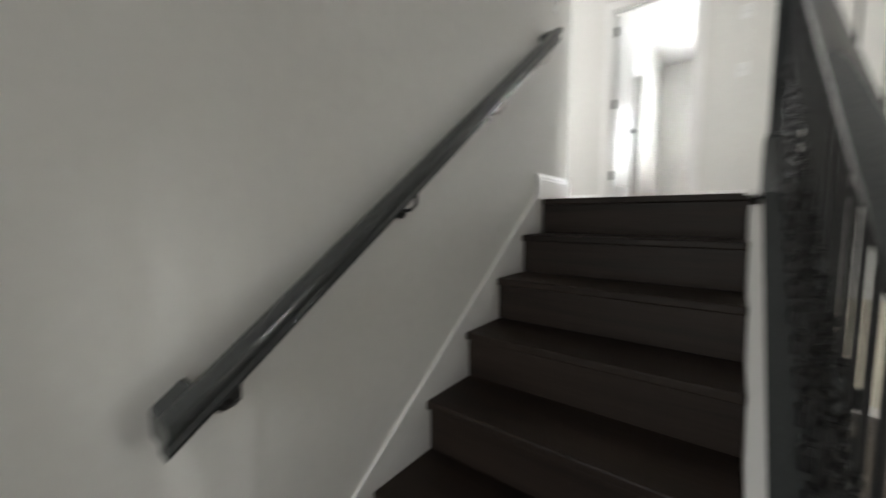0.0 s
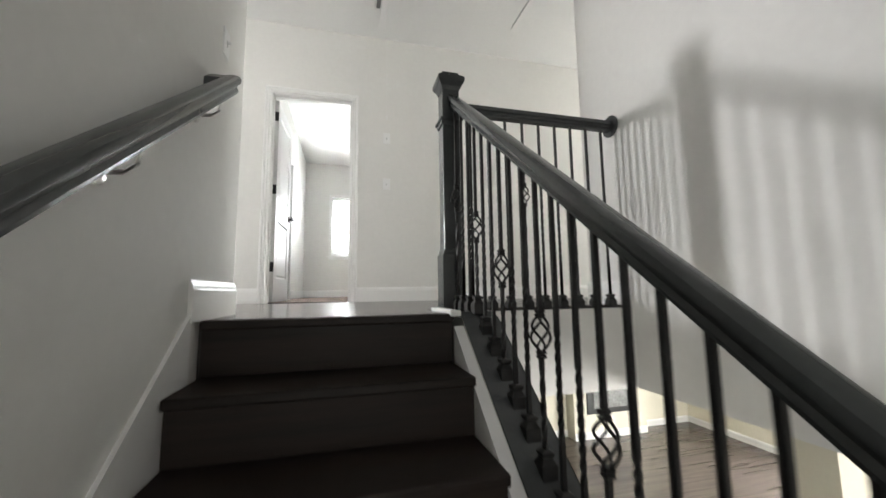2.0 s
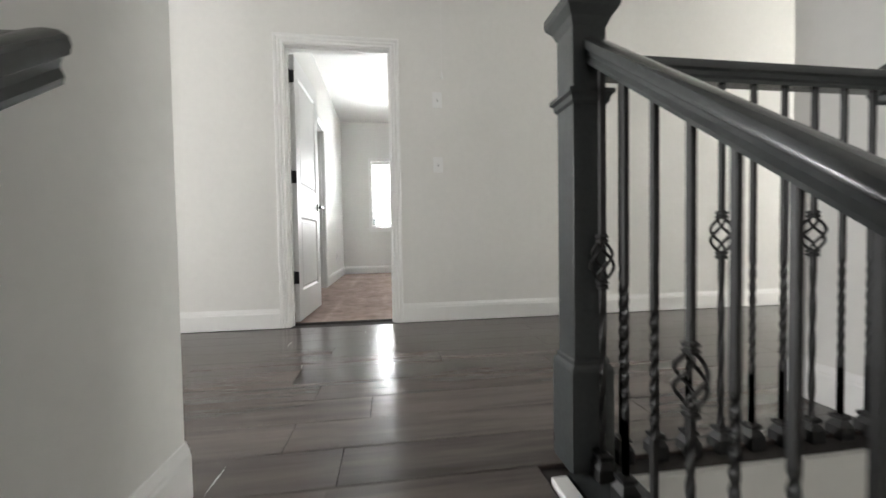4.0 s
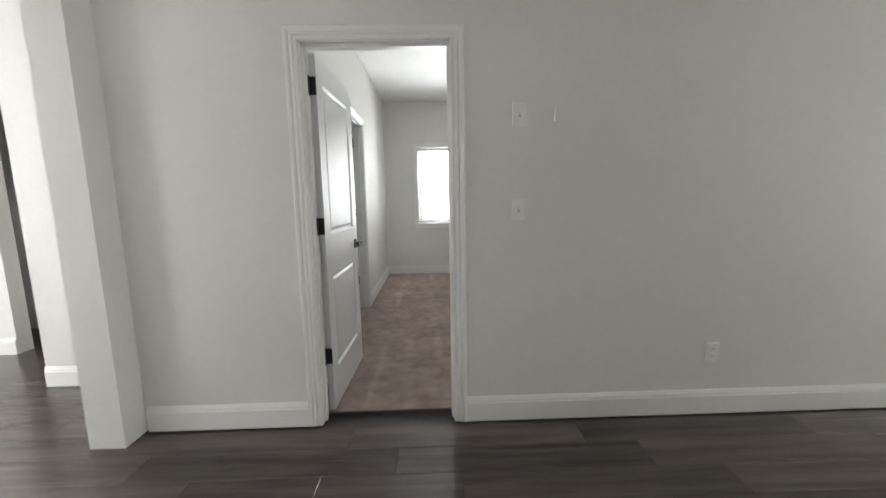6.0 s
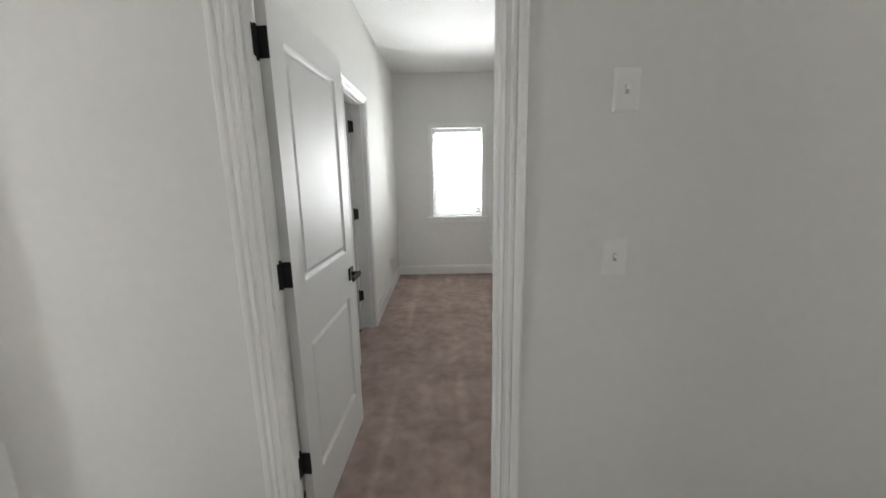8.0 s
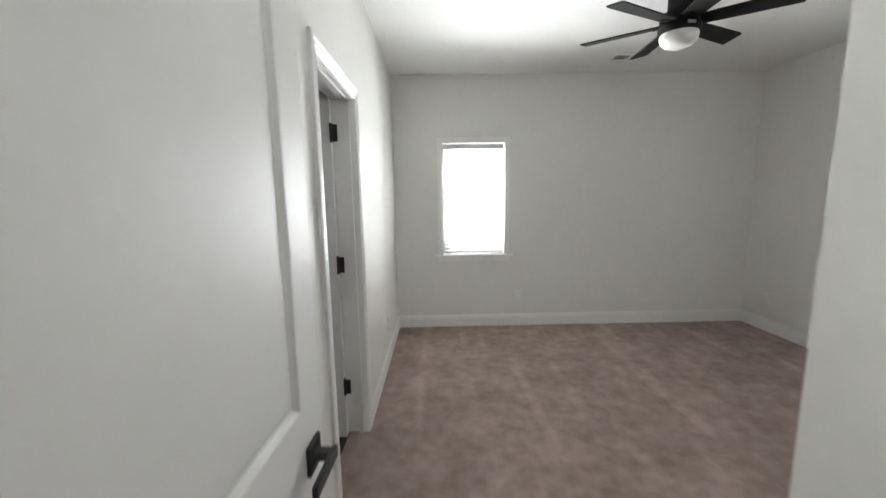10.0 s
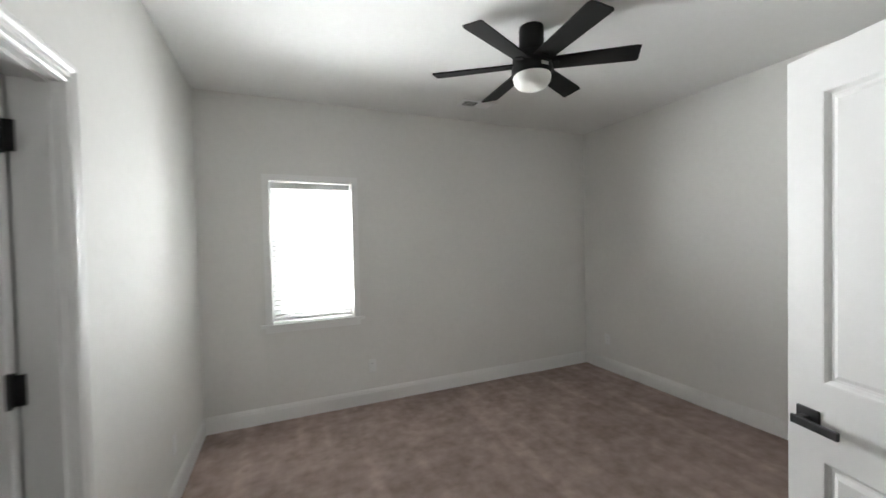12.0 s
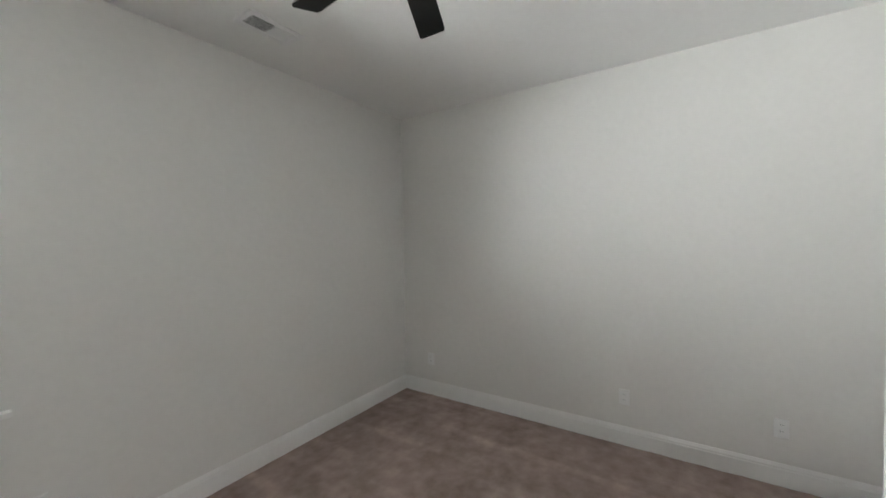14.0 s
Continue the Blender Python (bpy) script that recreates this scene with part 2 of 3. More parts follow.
DH = 2.045
wall("wall_landing_back", "y", YD, YB, -1.78, 6.0, 0, H, [(-0.826, -0.071, 0, 2.022)])
wall("wall_loft_partition", "x", -1.96, -1.78, 4.20, 9.6, 0, H)
wall("wall_loft_return", "y", 4.91, 5.03, -2.87, -1.96, 0, H)
wall("wall_loft_inner", "x", -2.87, -2.75, 5.03, 9.6, 0, H)
wall("wall_loft_north", "y", 9.6, 9.72, -6.72, -1.78, LOW, H)
wall("wall_loft_west", "x", -6.72, -6.6, 2.4, 9.6, 0, H, [(5.8, 6.9, 0.85, 2.15)])
wall("wall_loft_south", "y", 2.406, 2.526, -6.6, -0.724, -0.3, H, [(-5.25, -3.95, 0.85, 2.15)])
wall("wall_loft_stub", "y", 5.50, 5.62, -4.9, -3.70, 0, H)
wall("wall_loft_header", "y", 5.50, 5.62, -3.70, -2.87, 2.08, H)
wall("wall_loft_recess", "y", 6.17, 6.29, -4.9, -2.87, 0, H)
wall("wall_loft_recess_side", "x", -4.9, -4.78, 5.62, 6.17, 0, H)
wall("wall_living_pillar", "x", 2.75, 3.62, 2.34, 2.65, LOW, UNDER, (), "pale living room pillar, coloured with warm lamplight", WARM_WALL)
wall("wall_stair_left", "x", -0.724, XL, -3.2, 2.526, LOW, H)
wall("wall_stairwell_right", "x", 1.45, 1.57, -3.2, 2.80, UNDER, H)
wall("wall_stairwell_right_lower", "x", 1.45, 1.57, -3.2, 1.21, LOW, UNDER)
wall("wall_hall_south", "y", 2.68, 2.80, 1.57, 6.0, UNDER, H)
wall("wall_hall_east", "x", 6.0, 6.12, 2.68, 4.46, 0, H, [(3.1, 4.1, 0.85, 2.15)])
# both openings are assumed, cut for the added entry and living lamps
wall("wall_entry", "y", -3.32, -3.2, -0.724, 8.0, LOW, H, [(-0.4, 0.6, -1.0, 0.6), (4.2, 5.8, -2.5, -1.0)])
wall("wall_bedroom_left", "x", -1.055, BXL, YB, BYF, 0, H, [(5.91, 6.60, 0, DH)])
wall("wall_bedroom_far", "y", BYF, 8.65, -1.78, 3.16, 0, H, [(-0.41, 0.27, 0.835, 2.05)])
wall("wall_bedroom_right", "x", BXR, BXR + 0.12, YB, BYF, 0, H)
wall("wall_closet_side", "x", 0.335, 0.435, YB, 5.05, 0, H)
wall("wall_closet_front", "y", 5.05, 5.15, 0.335, BXR, 0, H, [(0.46, 1.055, 0, 2.075)])
wall("wall_living_far", "y", 8.12, 8.24, -0.6, 7.9, LOW, UNDER, (), "pale living room wall, coloured with warm lamplight", WARM_WALL)
wall("wall_living_east", "x", 7.78, 7.9, -3.2, 8.12, LOW, UNDER, [(3.95, 5.25, -2.5, -1.0)], "pale living room wall, coloured with warm lamplight", WARM_WALL)
wall("wall_living_west", "x", -0.724, -0.604, 2.526, 8.12, LOW, UNDER)

structure("ceiling", one(-6.72, 6.12, -3.32, 9.72, H, H + 0.12), CEIL, "flat white painted ceiling", "ceiling")
structure("ceiling_living", one(1.57, 7.9, -3.2, 8.24, UNDER, UNDER + 0.02), CEIL, "flat white lower ceiling", "ceiling")

# upper floor slab, cut for the stairwell
bm = bmesh.new()
box(bm, -6.6, -0.604, 2.406, 9.6, UNDER, -0.012)
box(bm, -0.604, 0.31, 2.14, 9.6, UNDER, -0.012)
box(bm, 0.31, 6.0, 2.45, 8.12, UNDER, -0.012)
structure("floor", bm, SUBFLOOR, "landing floor base under grey planks", "floor")
structure("floor_fascia", one(0.49, 1.45, 2.43, 2.45, UNDER, -0.014), WALL, "painted drywall edge of the landing floor", "wall")
structure("floor_living", one(-0.604, 7.9, -3.2, 8.24, LOW - 0.1, LOW), PLANKM, "grey-brown plank living room floor", "floor")

# bedroom carpet with a shallow uneven pile
bm = bmesh.new()
NX, NY = 96, 96
x0, x1, y0, y1 = -1.055, BXR, YB + 0.005, BYF
grid = [[bm.verts.new((x0 + (x1 - x0) * i / NX, y0 + (y1 - y0) * j / NY,
                       0.004 + 0.003 * noise.noise((i * 0.31, j * 0.31, 0.0)) + 0.003 * noise.noise((i * 0.9, j * 0.9, 4.0))))
         for j in range(NY + 1)] for i in range(NX + 1)]
for i in range(NX):
    for j in range(NY):
        bm.faces.new((grid[i][j], grid[i + 1][j], grid[i + 1][j + 1], grid[i][j + 1]))
structure("carpet", bm, CARPET, "taupe cut-pile carpet with vacuum and foot marks", "carpet", True)
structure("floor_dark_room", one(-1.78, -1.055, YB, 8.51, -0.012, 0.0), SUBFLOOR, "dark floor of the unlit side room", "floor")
structure("threshold", one(-0.814, -0.083, 4.452, 4.468, -0.012, 0.006, bevel=0.002), SUBFLOOR, "dark strip between planks and carpet", "threshold")
structure("ground", one(-150, 150, -150, 150, LOW - 0.4, LOW - 0.3), LAWN, "green lawn outside the house", "lawn")


# ---------------- baseboards ----------------
BASE_H = 0.14
BASE_PROFILE = [(0, 0), (0.015, 0), (0.015, 0.105), (0.012, 0.112), (0.012, 0.120), (0.006, 0.134), (0.004, 0.14), (0, 0.14)]


def baseboard(p, q, nx, ny, z=0.0, group="baseboards"):
    """A moulded board from p to q (plan), proud of the wall towards (nx, ny)."""
    bm = bmesh.new()
    loops = []
    for x, y in (p, q):
        loops.append([(x + nx * u, y + ny * u, z + v) for u, v in BASE_PROFILE])
    rings(bm, loops)
    ob = structure("baseboard", bm, TRIM, "white moulded wooden baseboard along the wall", "baseboard")
    ob["group"] = group
    return ob


baseboard((-1.765, YD), (-0.888, YD), 0, -1)
baseboard((-0.012, YD), (5.99, YD), 0, -1)
baseboard((-2.87, 4.91), (-1.965, 4.91), 0, -1)
baseboard((-2.87, 4.91), (-2.87, 9.59), -1, 0)
baseboard((XL, 2.03), (XL, 2.526), 1, 0)
baseboard((-6.6, 2.526), (XL, 2.526), 0, 1)
baseboard((1.45, 2.46), (1.45, 2.80), -1, 0)
baseboard((1.44, 2.80), (5.99, 2.80), 0, 1)
baseboard((-4.9, 5.50), (-3.7, 5.50), 0, -1)
baseboard((-6.6, 2.54), (-6.6, 9.59), 1, 0)
baseboard((BXL, 4.47), (BXL, 5.855), 1, 0)
baseboard((BXL, 6.655), (BXL, BYF), 1, 0)
baseboard((BXL + 0.016, BYF), (BXR - 0.016, BYF), 0, -1)
baseboard((BXR, 5.17), (BXR, BYF), -1, 0)
baseboard((0.335, YB + 0.01), (0.335, 5.165), -1, 0)
baseboard((0.32, 5.15), (0.398, 5.15), 0, 1)
baseboard((1.118, 5.15), (BXR - 0.016, 5.15), 0, 1)
baseboard((1.57, 8.12), (7.76, 8.12), 0, -1, LOW)
baseboard((7.78, -3.0), (7.78, 8.1), -1, 0, LOW)


# ---------------- door casings, jambs, leaves ----------------
CASING = [(0, 0), (0, 0.009), (0.006, 0.013), (0.011, 0.010), (0.022, 0.010), (0.026, 0.016), (0.036, 0.016), (0.040, 0.012), (0.050, 0.018), (0.062, 0.020), (0.068, 0.015), (0.068, 0)]


def casing(parent, to_world, a0, a1, h, name="casing"):
    """Moulded trim mitred round a doorway; to_world(s, out, z)."""
    bm = bmesh.new()
    path = [(a0, 0, -1, 0), (a0, h, -1, 1), (a1, h, 1, 1), (a1, 0, 1, 0)]
    loops = [[to_world(s + ds * u, v, z + dz * u) for u, v in CASING] for s, z, ds, dz in path]
    rings(bm, loops)
    return part(name, bm, TRIM, parent)


def doorway(name, axis, t0, t1, a0, a1, h, stop, label):
    """Jamb lining, stop and casings on both faces of a wall opening."""
    th = thing(name, Matrix.Identity(4), label, "door frame")
    th["kind"] = "structure"
    J = 0.012
    def bx(bm, a, b, c, d, lo, hi):
        if axis == "y":
            box(bm, a, b, c, d, lo, hi)
        else:
            box(bm, c, d, a, b, lo, hi)
    for nm, dims in (("jamb", (a0, a0 + J, t0, t1, 0, h)), ("jamb", (a1 - J, a1, t0, t1, 0, h)), ("head_jamb", (a0 + J, a1 - J, t0, t1, h - J, h))):
        bm = bmesh.new()
        bx(bm, *dims)
        part(nm, bm, TRIM, th)
    for nm, dims in (("door_stop", (a0 + J, a0 + J + 0.01, stop, stop + 0.03, 0, h - J)), ("door_stop", (a1 - J - 0.01, a1 - J, stop, stop + 0.03, 0, h - J)),
                     ("door_stop", (a0 + J, a1 - J, stop, stop + 0.03, h - J - 0.01, h - J))):
        bm = bmesh.new()
        bx(bm, *dims)
        part(nm, bm, TRIM, th)
    if axis == "y":
        casing(th, lambda s, o, z: (s, t0 - o, z), a0 + 0.007, a1 - 0.007, h - 0.007)
        casing(th, lambda s, o, z: (s, t1 + o, z), a0 + 0.007, a1 - 0.007, h - 0.007)
    else:
        casing(th, lambda s, o, z: (t0 - o, s, z), a0 + 0.007, a1 - 0.007, h - 0.007)
        casing(th, lambda s, o, z: (t1 + o, s, z), a0 + 0.007, a1 - 0.007, h - 0.007)
    return th


def lever(parent, x, z, side, toward):
    """Square rose, spindle and flat lever on the face y = side * 0.0175, pointing along x by toward."""
    f = side * 0.0175
    bm = bmesh.new()
    a, b = sorted((f, f + side * 0.009))
    box(bm, x - 0.033, x + 0.033, a, b, z - 0.033, z + 0.033, bevel=0.002)
    rose = part("rose", bm, BLACK, parent, "square matte black rose")
    bm = bmesh.new()
    a, b = sorted((f + side * 0.009, f + side * 0.05))
    box(bm, x - 0.011, x + 0.011, a, b, z - 0.011, z + 0.011, bevel=0.002)
    a, b = sorted((f + side * 0.042, f + side * 0.054))
    c, d = sorted((x - toward * 0.014, x + toward * 0.115))
    box(bm, c, d, a, b, z - 0.013, z + 0.013, bevel=0.002)
    part("lever", bm, BLACK, parent, "flat matte black lever")


def door(name, m, w, hinge_zs, label, hinge_out, top=2.028):
    """A two-panel leaf. Local: hinge edge at x=0, leaf to +x, thickness about y=0, from z=0.012. hinge_out: the y side of the knuckles."""
    th = thing(name, m, label, "door", "interior doors")
    T, h0, h1 = 0.0175, 0.012, top
    st = 0.101
    zs = (h0, 0.235, 0.81, 1.045, h1 - 0.125, h1)
    bm = bmesh.new()
    box(bm, 0.003, 0.003 + st, -T, T, h0, h1)
    box(bm, w - st, w, -T, T, h0, h1)
    for a, b in ((zs[0], zs[1]), (zs[2], zs[3]), (zs[4], zs[5])):
        box(bm, 0.003 + st, w - st, -T, T, a, b)
    part("leaf", bm, DOORM, th)
    for a, b in ((zs[1], zs[2]), (zs[3], zs[4])):
        for side in (-1, 1):
            bm = bmesh.new()
            x0, x1 = 0.003 + st, w - st
            loops = []
            for inset, depth in ((0, 0.0), (0.005, 0.001), (0.010, 0.008), (0.016, 0.013), (0.024, 0.013), (0.038, 0.005), (0.040, 0.005)):
                y = side * (T - depth)
                loops.append([(x0 + inset, y, a + inset), (x1 - inset, y, a + inset), (x1 - inset, y, b - inset), (x0 + inset, y, b - inset)])
            rows = [[bm.verts.new(p) for p in lp] for lp in loops]
            for r, q in zip(rows, rows[1:]):
                for i in range(4):
                    bm.faces.new((r[i], r[(i + 1) % 4], q[(i + 1) % 4], q[i]))
            bm.faces.new(rows[-1])
            part("panel", bm, DOORM, th)
    hd = new("door_handle", None)
    hd.parent = th
    lever(hd, w - 0.065, 0.925, 1, -1)
    lever(hd, w - 0.065, 0.925, -1, -1)
    bm = one(w - 0.0005, w + 0.001, -0.012, 0.012, 0.895, 0.955)
    part("latch_plate", bm, BLACK, th)
    for z in hinge_zs:
        bm = bmesh.new()
        lathe(bm, [(0.008, z - 0.052), (0.008, z + 0.052)], -0.002, hinge_out * (T + 0.006), 12)
        box(bm, -0.0005, 0.0035, -T + 0.001, T + 0.002, z - 0.046, z + 0.046)
        a, b = sorted((0.0, hinge_out * (T + 0.004)))
        box(bm, -0.036, -0.0005, *sorted((hinge_out * (T - 0.003), hinge_out * (T + 0.002))), z - 0.046, z + 0.046, bevel=0.001)
        part("hinge", bm, BLACK, th, "matte black butt hinge")
    return th


doorway("door_1", "y", YD, YB, -0.826, -0.071, 2.022, 4.385, "white moulded bedroom doorway frame")
doorway("door_2", "x", -1.055, BXL, 5.91, 6.60, DH, -0.99, "white moulded side room doorway frame")
doorway("door_3", "y", 5.05, 5.15, 0.46, 1.055, 2.075, 5.075, "white moulded closet doorway frame")
ZH = (0.345, 1.10, 1.843)
door("bedroom_door", pose(-0.798, 4.478, 0, 0, 0, 88.0), 0.735, ZH, "white two-panel door standing open on the carpet", 1, 2.005)
door("side_room_door", pose(-1.052, 6.545, 0, 0, 0, 180), 0.665, ZH, "white two-panel door opened into the dark room", 1)
door("closet_door", pose(1.069, 5.173, 0, 0, 0, 73.0), 0.575, ZH, "white two-panel closet door standing open", -1, 2.06)


# ---------------- stairs ----------------
stairs = thing("staircase", Matrix.Identity(4), "dark stained wooden staircase with square nosings", "staircase")
N = 16
for k in range(N):
    zt = -RISE * k
    yn = NOSE - RUN * k
    if k > 0:
        bm = one(XL + 0.013, XR, yn, yn + RUN + 0.044, zt - 0.032, zt, bevel=0.006)
        part("tread", bm, TREAD, stairs)
    else:
        bm = one(XL + 0.013, XR + 0.003, yn, yn + 0.06, zt - 0.032, zt + 0.001, bevel=0.006)
        part("landing_nosing", bm, TREAD, stairs)
    part("riser", one(XL + 0.013, XR, yn + 0.028, yn + 0.045, zt - RISE + 0.0, zt - 0.032), TREAD, stairs)
yb = NOSE - RUN * (N - 1)


def line(y, off):
    return off - SLOPE * (NOSE - y)


def cap_z(y):
    return -0.025 - 0.775 * (2.125 - y)


# white skirts on both sides
bm = bmesh.new()
prism(bm, [(2.035, 0.0), (2.035, line(2.035, 0.075)), (yb - 0.3, line(yb - 0.3, 0.075)), (yb - 0.3, line(yb - 0.3, -0.40)), (2.035, line(2.035, -0.4))], "x", XL, XL + 0.012)
structure("trim_left_skirt", bm, TRIM, "white painted stair skirt board", "skirt board")
bm = bmesh.new()
prism(bm, [(2.10, -0.35), (2.10, cap_z(2.10) - 0.004), (yb - 0.2, cap_z(yb - 0.2) - 0.004), (yb - 0.2, line(yb - 0.2, -0.45))], "x", XR, XR + 0.040)
structure("trim_right_skirt", bm, TRIM, "white painted stair skirt board", "skirt board")
# knee wall under the rail
bm = bmesh.new()
prism(bm, [(2.45, LOW), (2.45, -0.02), (2.125, -0.02), (yb - 0.2, cap_z(yb - 0.2) - 0.03), (yb - 0.2, LOW)], "x", XR + 0.040, 0.49)
structure("wall_stair_knee", bm, WALL, "painted drywall side of the stairs", "wall")
bm = bmesh.new()
prism(bm, [(2.46, -0.018), (2.46, 0.004), (2.16, 0.004), (yb - 0.22, cap_z(yb - 0.22)), (yb - 0.22, cap_z(yb - 0.22) - 0.028), (2.12, -0.018)], "x", XR + 0.041, 0.505)
cap = structure("trim_stair_cap", bm, GREY, "dark grey painted sloping cap on the knee wall", "stair cap")
bm = one(0.29, 0.335, 2.09, 2.44, -0.010, 0.014, bevel=0.005)
structure("trim_landing_edge", bm, TRIM, "white rounded trim strip at the landing edge", "trim")


# ---------------- railing ----------------
RX = 0.427
railing = thing("stair_railing", Matrix.Identity(4), "dark grey newel and handrail with black twisted iron balusters", "railing")
bm = bmesh.new()
box(bm, RX - 0.057, RX + 0.035, 2.465, 2.557, 0.0, 1.22, bevel=0.003)
newel = part("newel_post", bm, GREY, railing)


def square_loops(profile, cx, cy):
    return [[(cx - r, cy - r, z), (cx + r, cy - r, z), (cx + r, cy + r, z), (cx - r, cy + r, z)] for r, z in profile]


for nm, prof in (("plinth", [(0.058, 0.0), (0.058, 0.27), (0.056, 0.278), (0.050, 0.286), (0.050, 0.297), (0.047, 0.302)]),
                 ("collar", [(0.047, 0.965), (0.052, 0.972), (0.054, 0.985), (0.062, 0.992), (0.062, 1.002), (0.047, 1.004)]),
                 ("cap", [(0.047, 1.165), (0.051, 1.175), (0.055, 1.185), (0.070, 1.205), (0.072, 1.215), (0.072, 1.232), (0.066, 1.236), (0.066, 1.240), (0.046, 1.242), (0.046, 1.262), (0.043, 1.266)])):
    bm = bmesh.new()
    rings(bm, square_loops(prof, RX - 0.011, 2.511))
    part(nm, bm, GREY, newel)

RAIL = [(-0.020, -0.058), (0.020, -0.058), (0.022, -0.050), (0.017, -0.040), (0.020, -0.030), (0.029, -0.026), (0.031, -0.016), (0.028, -0.007), (0.018, -0.001), (0, 0.001),
        (-0.018, -0.001), (-0.028, -0.007), (-0.031, -0.016), (-0.029, -0.026), (-0.020, -0.030), (-0.017, -0.040), (-0.022, -0.050)]
RTOP = 1.137


def rail_z(y):
    return RTOP - SLR * (2.465 - y)


y_low = yb - 0.1
bm = bmesh.new()
rings(bm, [[(RX + u, 2.467, rail_z(2.467) + v * 1.2) for u, v in RAIL], [(RX + u, y_low, rail_z(y_low) + v * 1.2) for u, v in RAIL]])
part("handrail", bm, GREY, railing, "sloping moulded handrail", True)
bm = bmesh.new()
rings(bm, [[(x, 2.511 + u, 1.112 + v * 1.1) for u, v in RAIL] for x in (RX + 0.035, 1.44)])
part("balcony_rail", bm, GREY, railing, "level moulded balcony rail", True)
bm = bmesh.new()
rows = lathe(bm, [(0.066, 0), (0.066, 0.008), (0.060, 0.014), (0.050, 0.016)], 0, 0, 32)
bmesh.ops.transform(bm, matrix=pose(1.449, 2.511, 1.082, 0, -90, 0), verts=bm.verts[:])
part("rosette", bm, GREY, railing, "round grey wall rosette", True)


def bar(bm, z0, z1, r, twist0=None, twist1=None, turns=2.5):
    """A square bar with a twisted middle."""
    loops = []
    zs = [z0]
    if twist0 is not None:
        n = 26
        zs += [twist0 + (twist1 - twist0) * i / n for i in range(n + 1)]
    zs.append(z1)
    for z in zs:
        a = 0.0
        if twist0 is not None:
            a = min(1, max(0, (z - twist0) / (twist1 - twist0))) * turns * 2 * math.pi
        loops.append([(r * math.cos(a + math.pi / 4 + i * math.pi / 2), r * math.sin(a + math.pi / 4 + i * math.pi / 2), z) for i in range(4)])
    rings(bm, loops)


def basket(bm, zc, half=0.050, rmax=0.029):
    for k in range(4):
        loops = []
        for i in range(11):
            f = i / 10
            r = 0.006 + (rmax - 0.006) * math.sin(math.pi * f) ** 0.8
            a = k * math.pi / 2 + f * math.pi * 1.0
            c = Vector((r * math.cos(a), r * math.sin(a), zc - half + 2 * half * f))
            t = Vector((math.cos(a), math.sin(a), 0))
            s = Vector((-math.sin(a), math.cos(a), 0.6)).normalized()
            q = s.cross(t).normalized()
            loops.append([tuple(c + 0.0042 * (math.cos(w) * t + math.sin(w) * q)) for w in (0, 1.047, 2.094, 3.142, 4.189, 5.236)])
        rings(bm, loops)
    for z in (zc - half - 0.008, zc + half + 0.008):
        rings(bm, square_loops([(0.008, z - 0.012), (0.011, z - 0.008), (0.011, z - 0.003), (0.008, z), (0.011, z + 0.003), (0.011, z + 0.008), (0.008, z + 0.012)], 0, 0))


def baluster_meshes(length, bz, tilt):
    """Bar and foot meshes for one kind of baluster; bz: height of the basket, or None for a twisted bar."""
    bm = bmesh.new()
    R = 0.0086
    if bz is None:
        bar(bm, 0, length, R, length * 0.22, length * 0.52, 2.0)
        if length > 0.9:
            bar(bm, 0.001, length * 0.2, R)
    else:
        bar(bm, 0, bz - 0.07, R, 0.05, bz - 0.10, 1.0)
        bar(bm, bz + 0.07, length, R)
    me = finish("baluster", bm, IRON)
    bk = None
    if bz is not None:
        bm = bmesh.new()
        basket(bm, bz)
        bk = finish("basket", bm, IRON, True)
    bm = bmesh.new()
    rings(bm, square_loops([(0.023, -0.012), (0.023, 0.026), (0.020, 0.031), (0.015, 0.040), (0.013, 0.044), (0.018, 0.049), (0.018, 0.058), (0.009, 0.063)], 0, 0))
    if tilt:
        for v in bm.verts:
            if v.co.z < 0.02:
                v.co.z += v.co.y * SLR
    sh = finish("shoe", bm, IRON)
    return me, bk, sh


def put_baluster(x, y, z, kit):
    me, bk, sh = kit
    ob = new("baluster", me)
    ob.parent = railing
    ob.location = (x, y, z)
    for nm, d in (("basket", bk), ("shoe", sh)):
        if d is not None:
            o = new(nm, d)
            o.parent = ob


slope_len = rail_z(1.0) - 0.05 - cap_z(1.0)
kit_plain = baluster_meshes(slope_len, None, True)
kit_basket = baluster_meshes(slope_len, 0.375, True)
for i in range(40):
    y = 2.063 - 0.0866 * i
    if y < yb - 0.05:
        break
    put_baluster(RX, y, cap_z(y), kit_basket if i % 3 == 2 else kit_plain)
for i, y in enumerate((2.43, 2.337, 2.243, 2.15)):
    ln = rail_z(y) - 0.07
    put_baluster(RX, y, 0.008, baluster_meshes(ln, 0.355 if i == 3 else (0.55 if i == 0 else None), False))
kit_b0 = baluster_meshes(1.05, None, False)
kit_b1 = baluster_meshes(1.05, 0.62, False)
for i in range(9):
    put_baluster(0.535 + 0.1045 * i, 2.511, 0.0, kit_b1 if i % 3 == 0 and i > 0 else kit_b0)


# ---------------- wall handrail on the left ----------------
wr = thing("wall_handrail", Matrix.Identity(4), "dark grey moulded handrail on metal brackets along the stair wall", "handrail")
WX = XL + 0.075


def wr_z(y):
    return 0.822 + 0.746 * (y - 2.0)


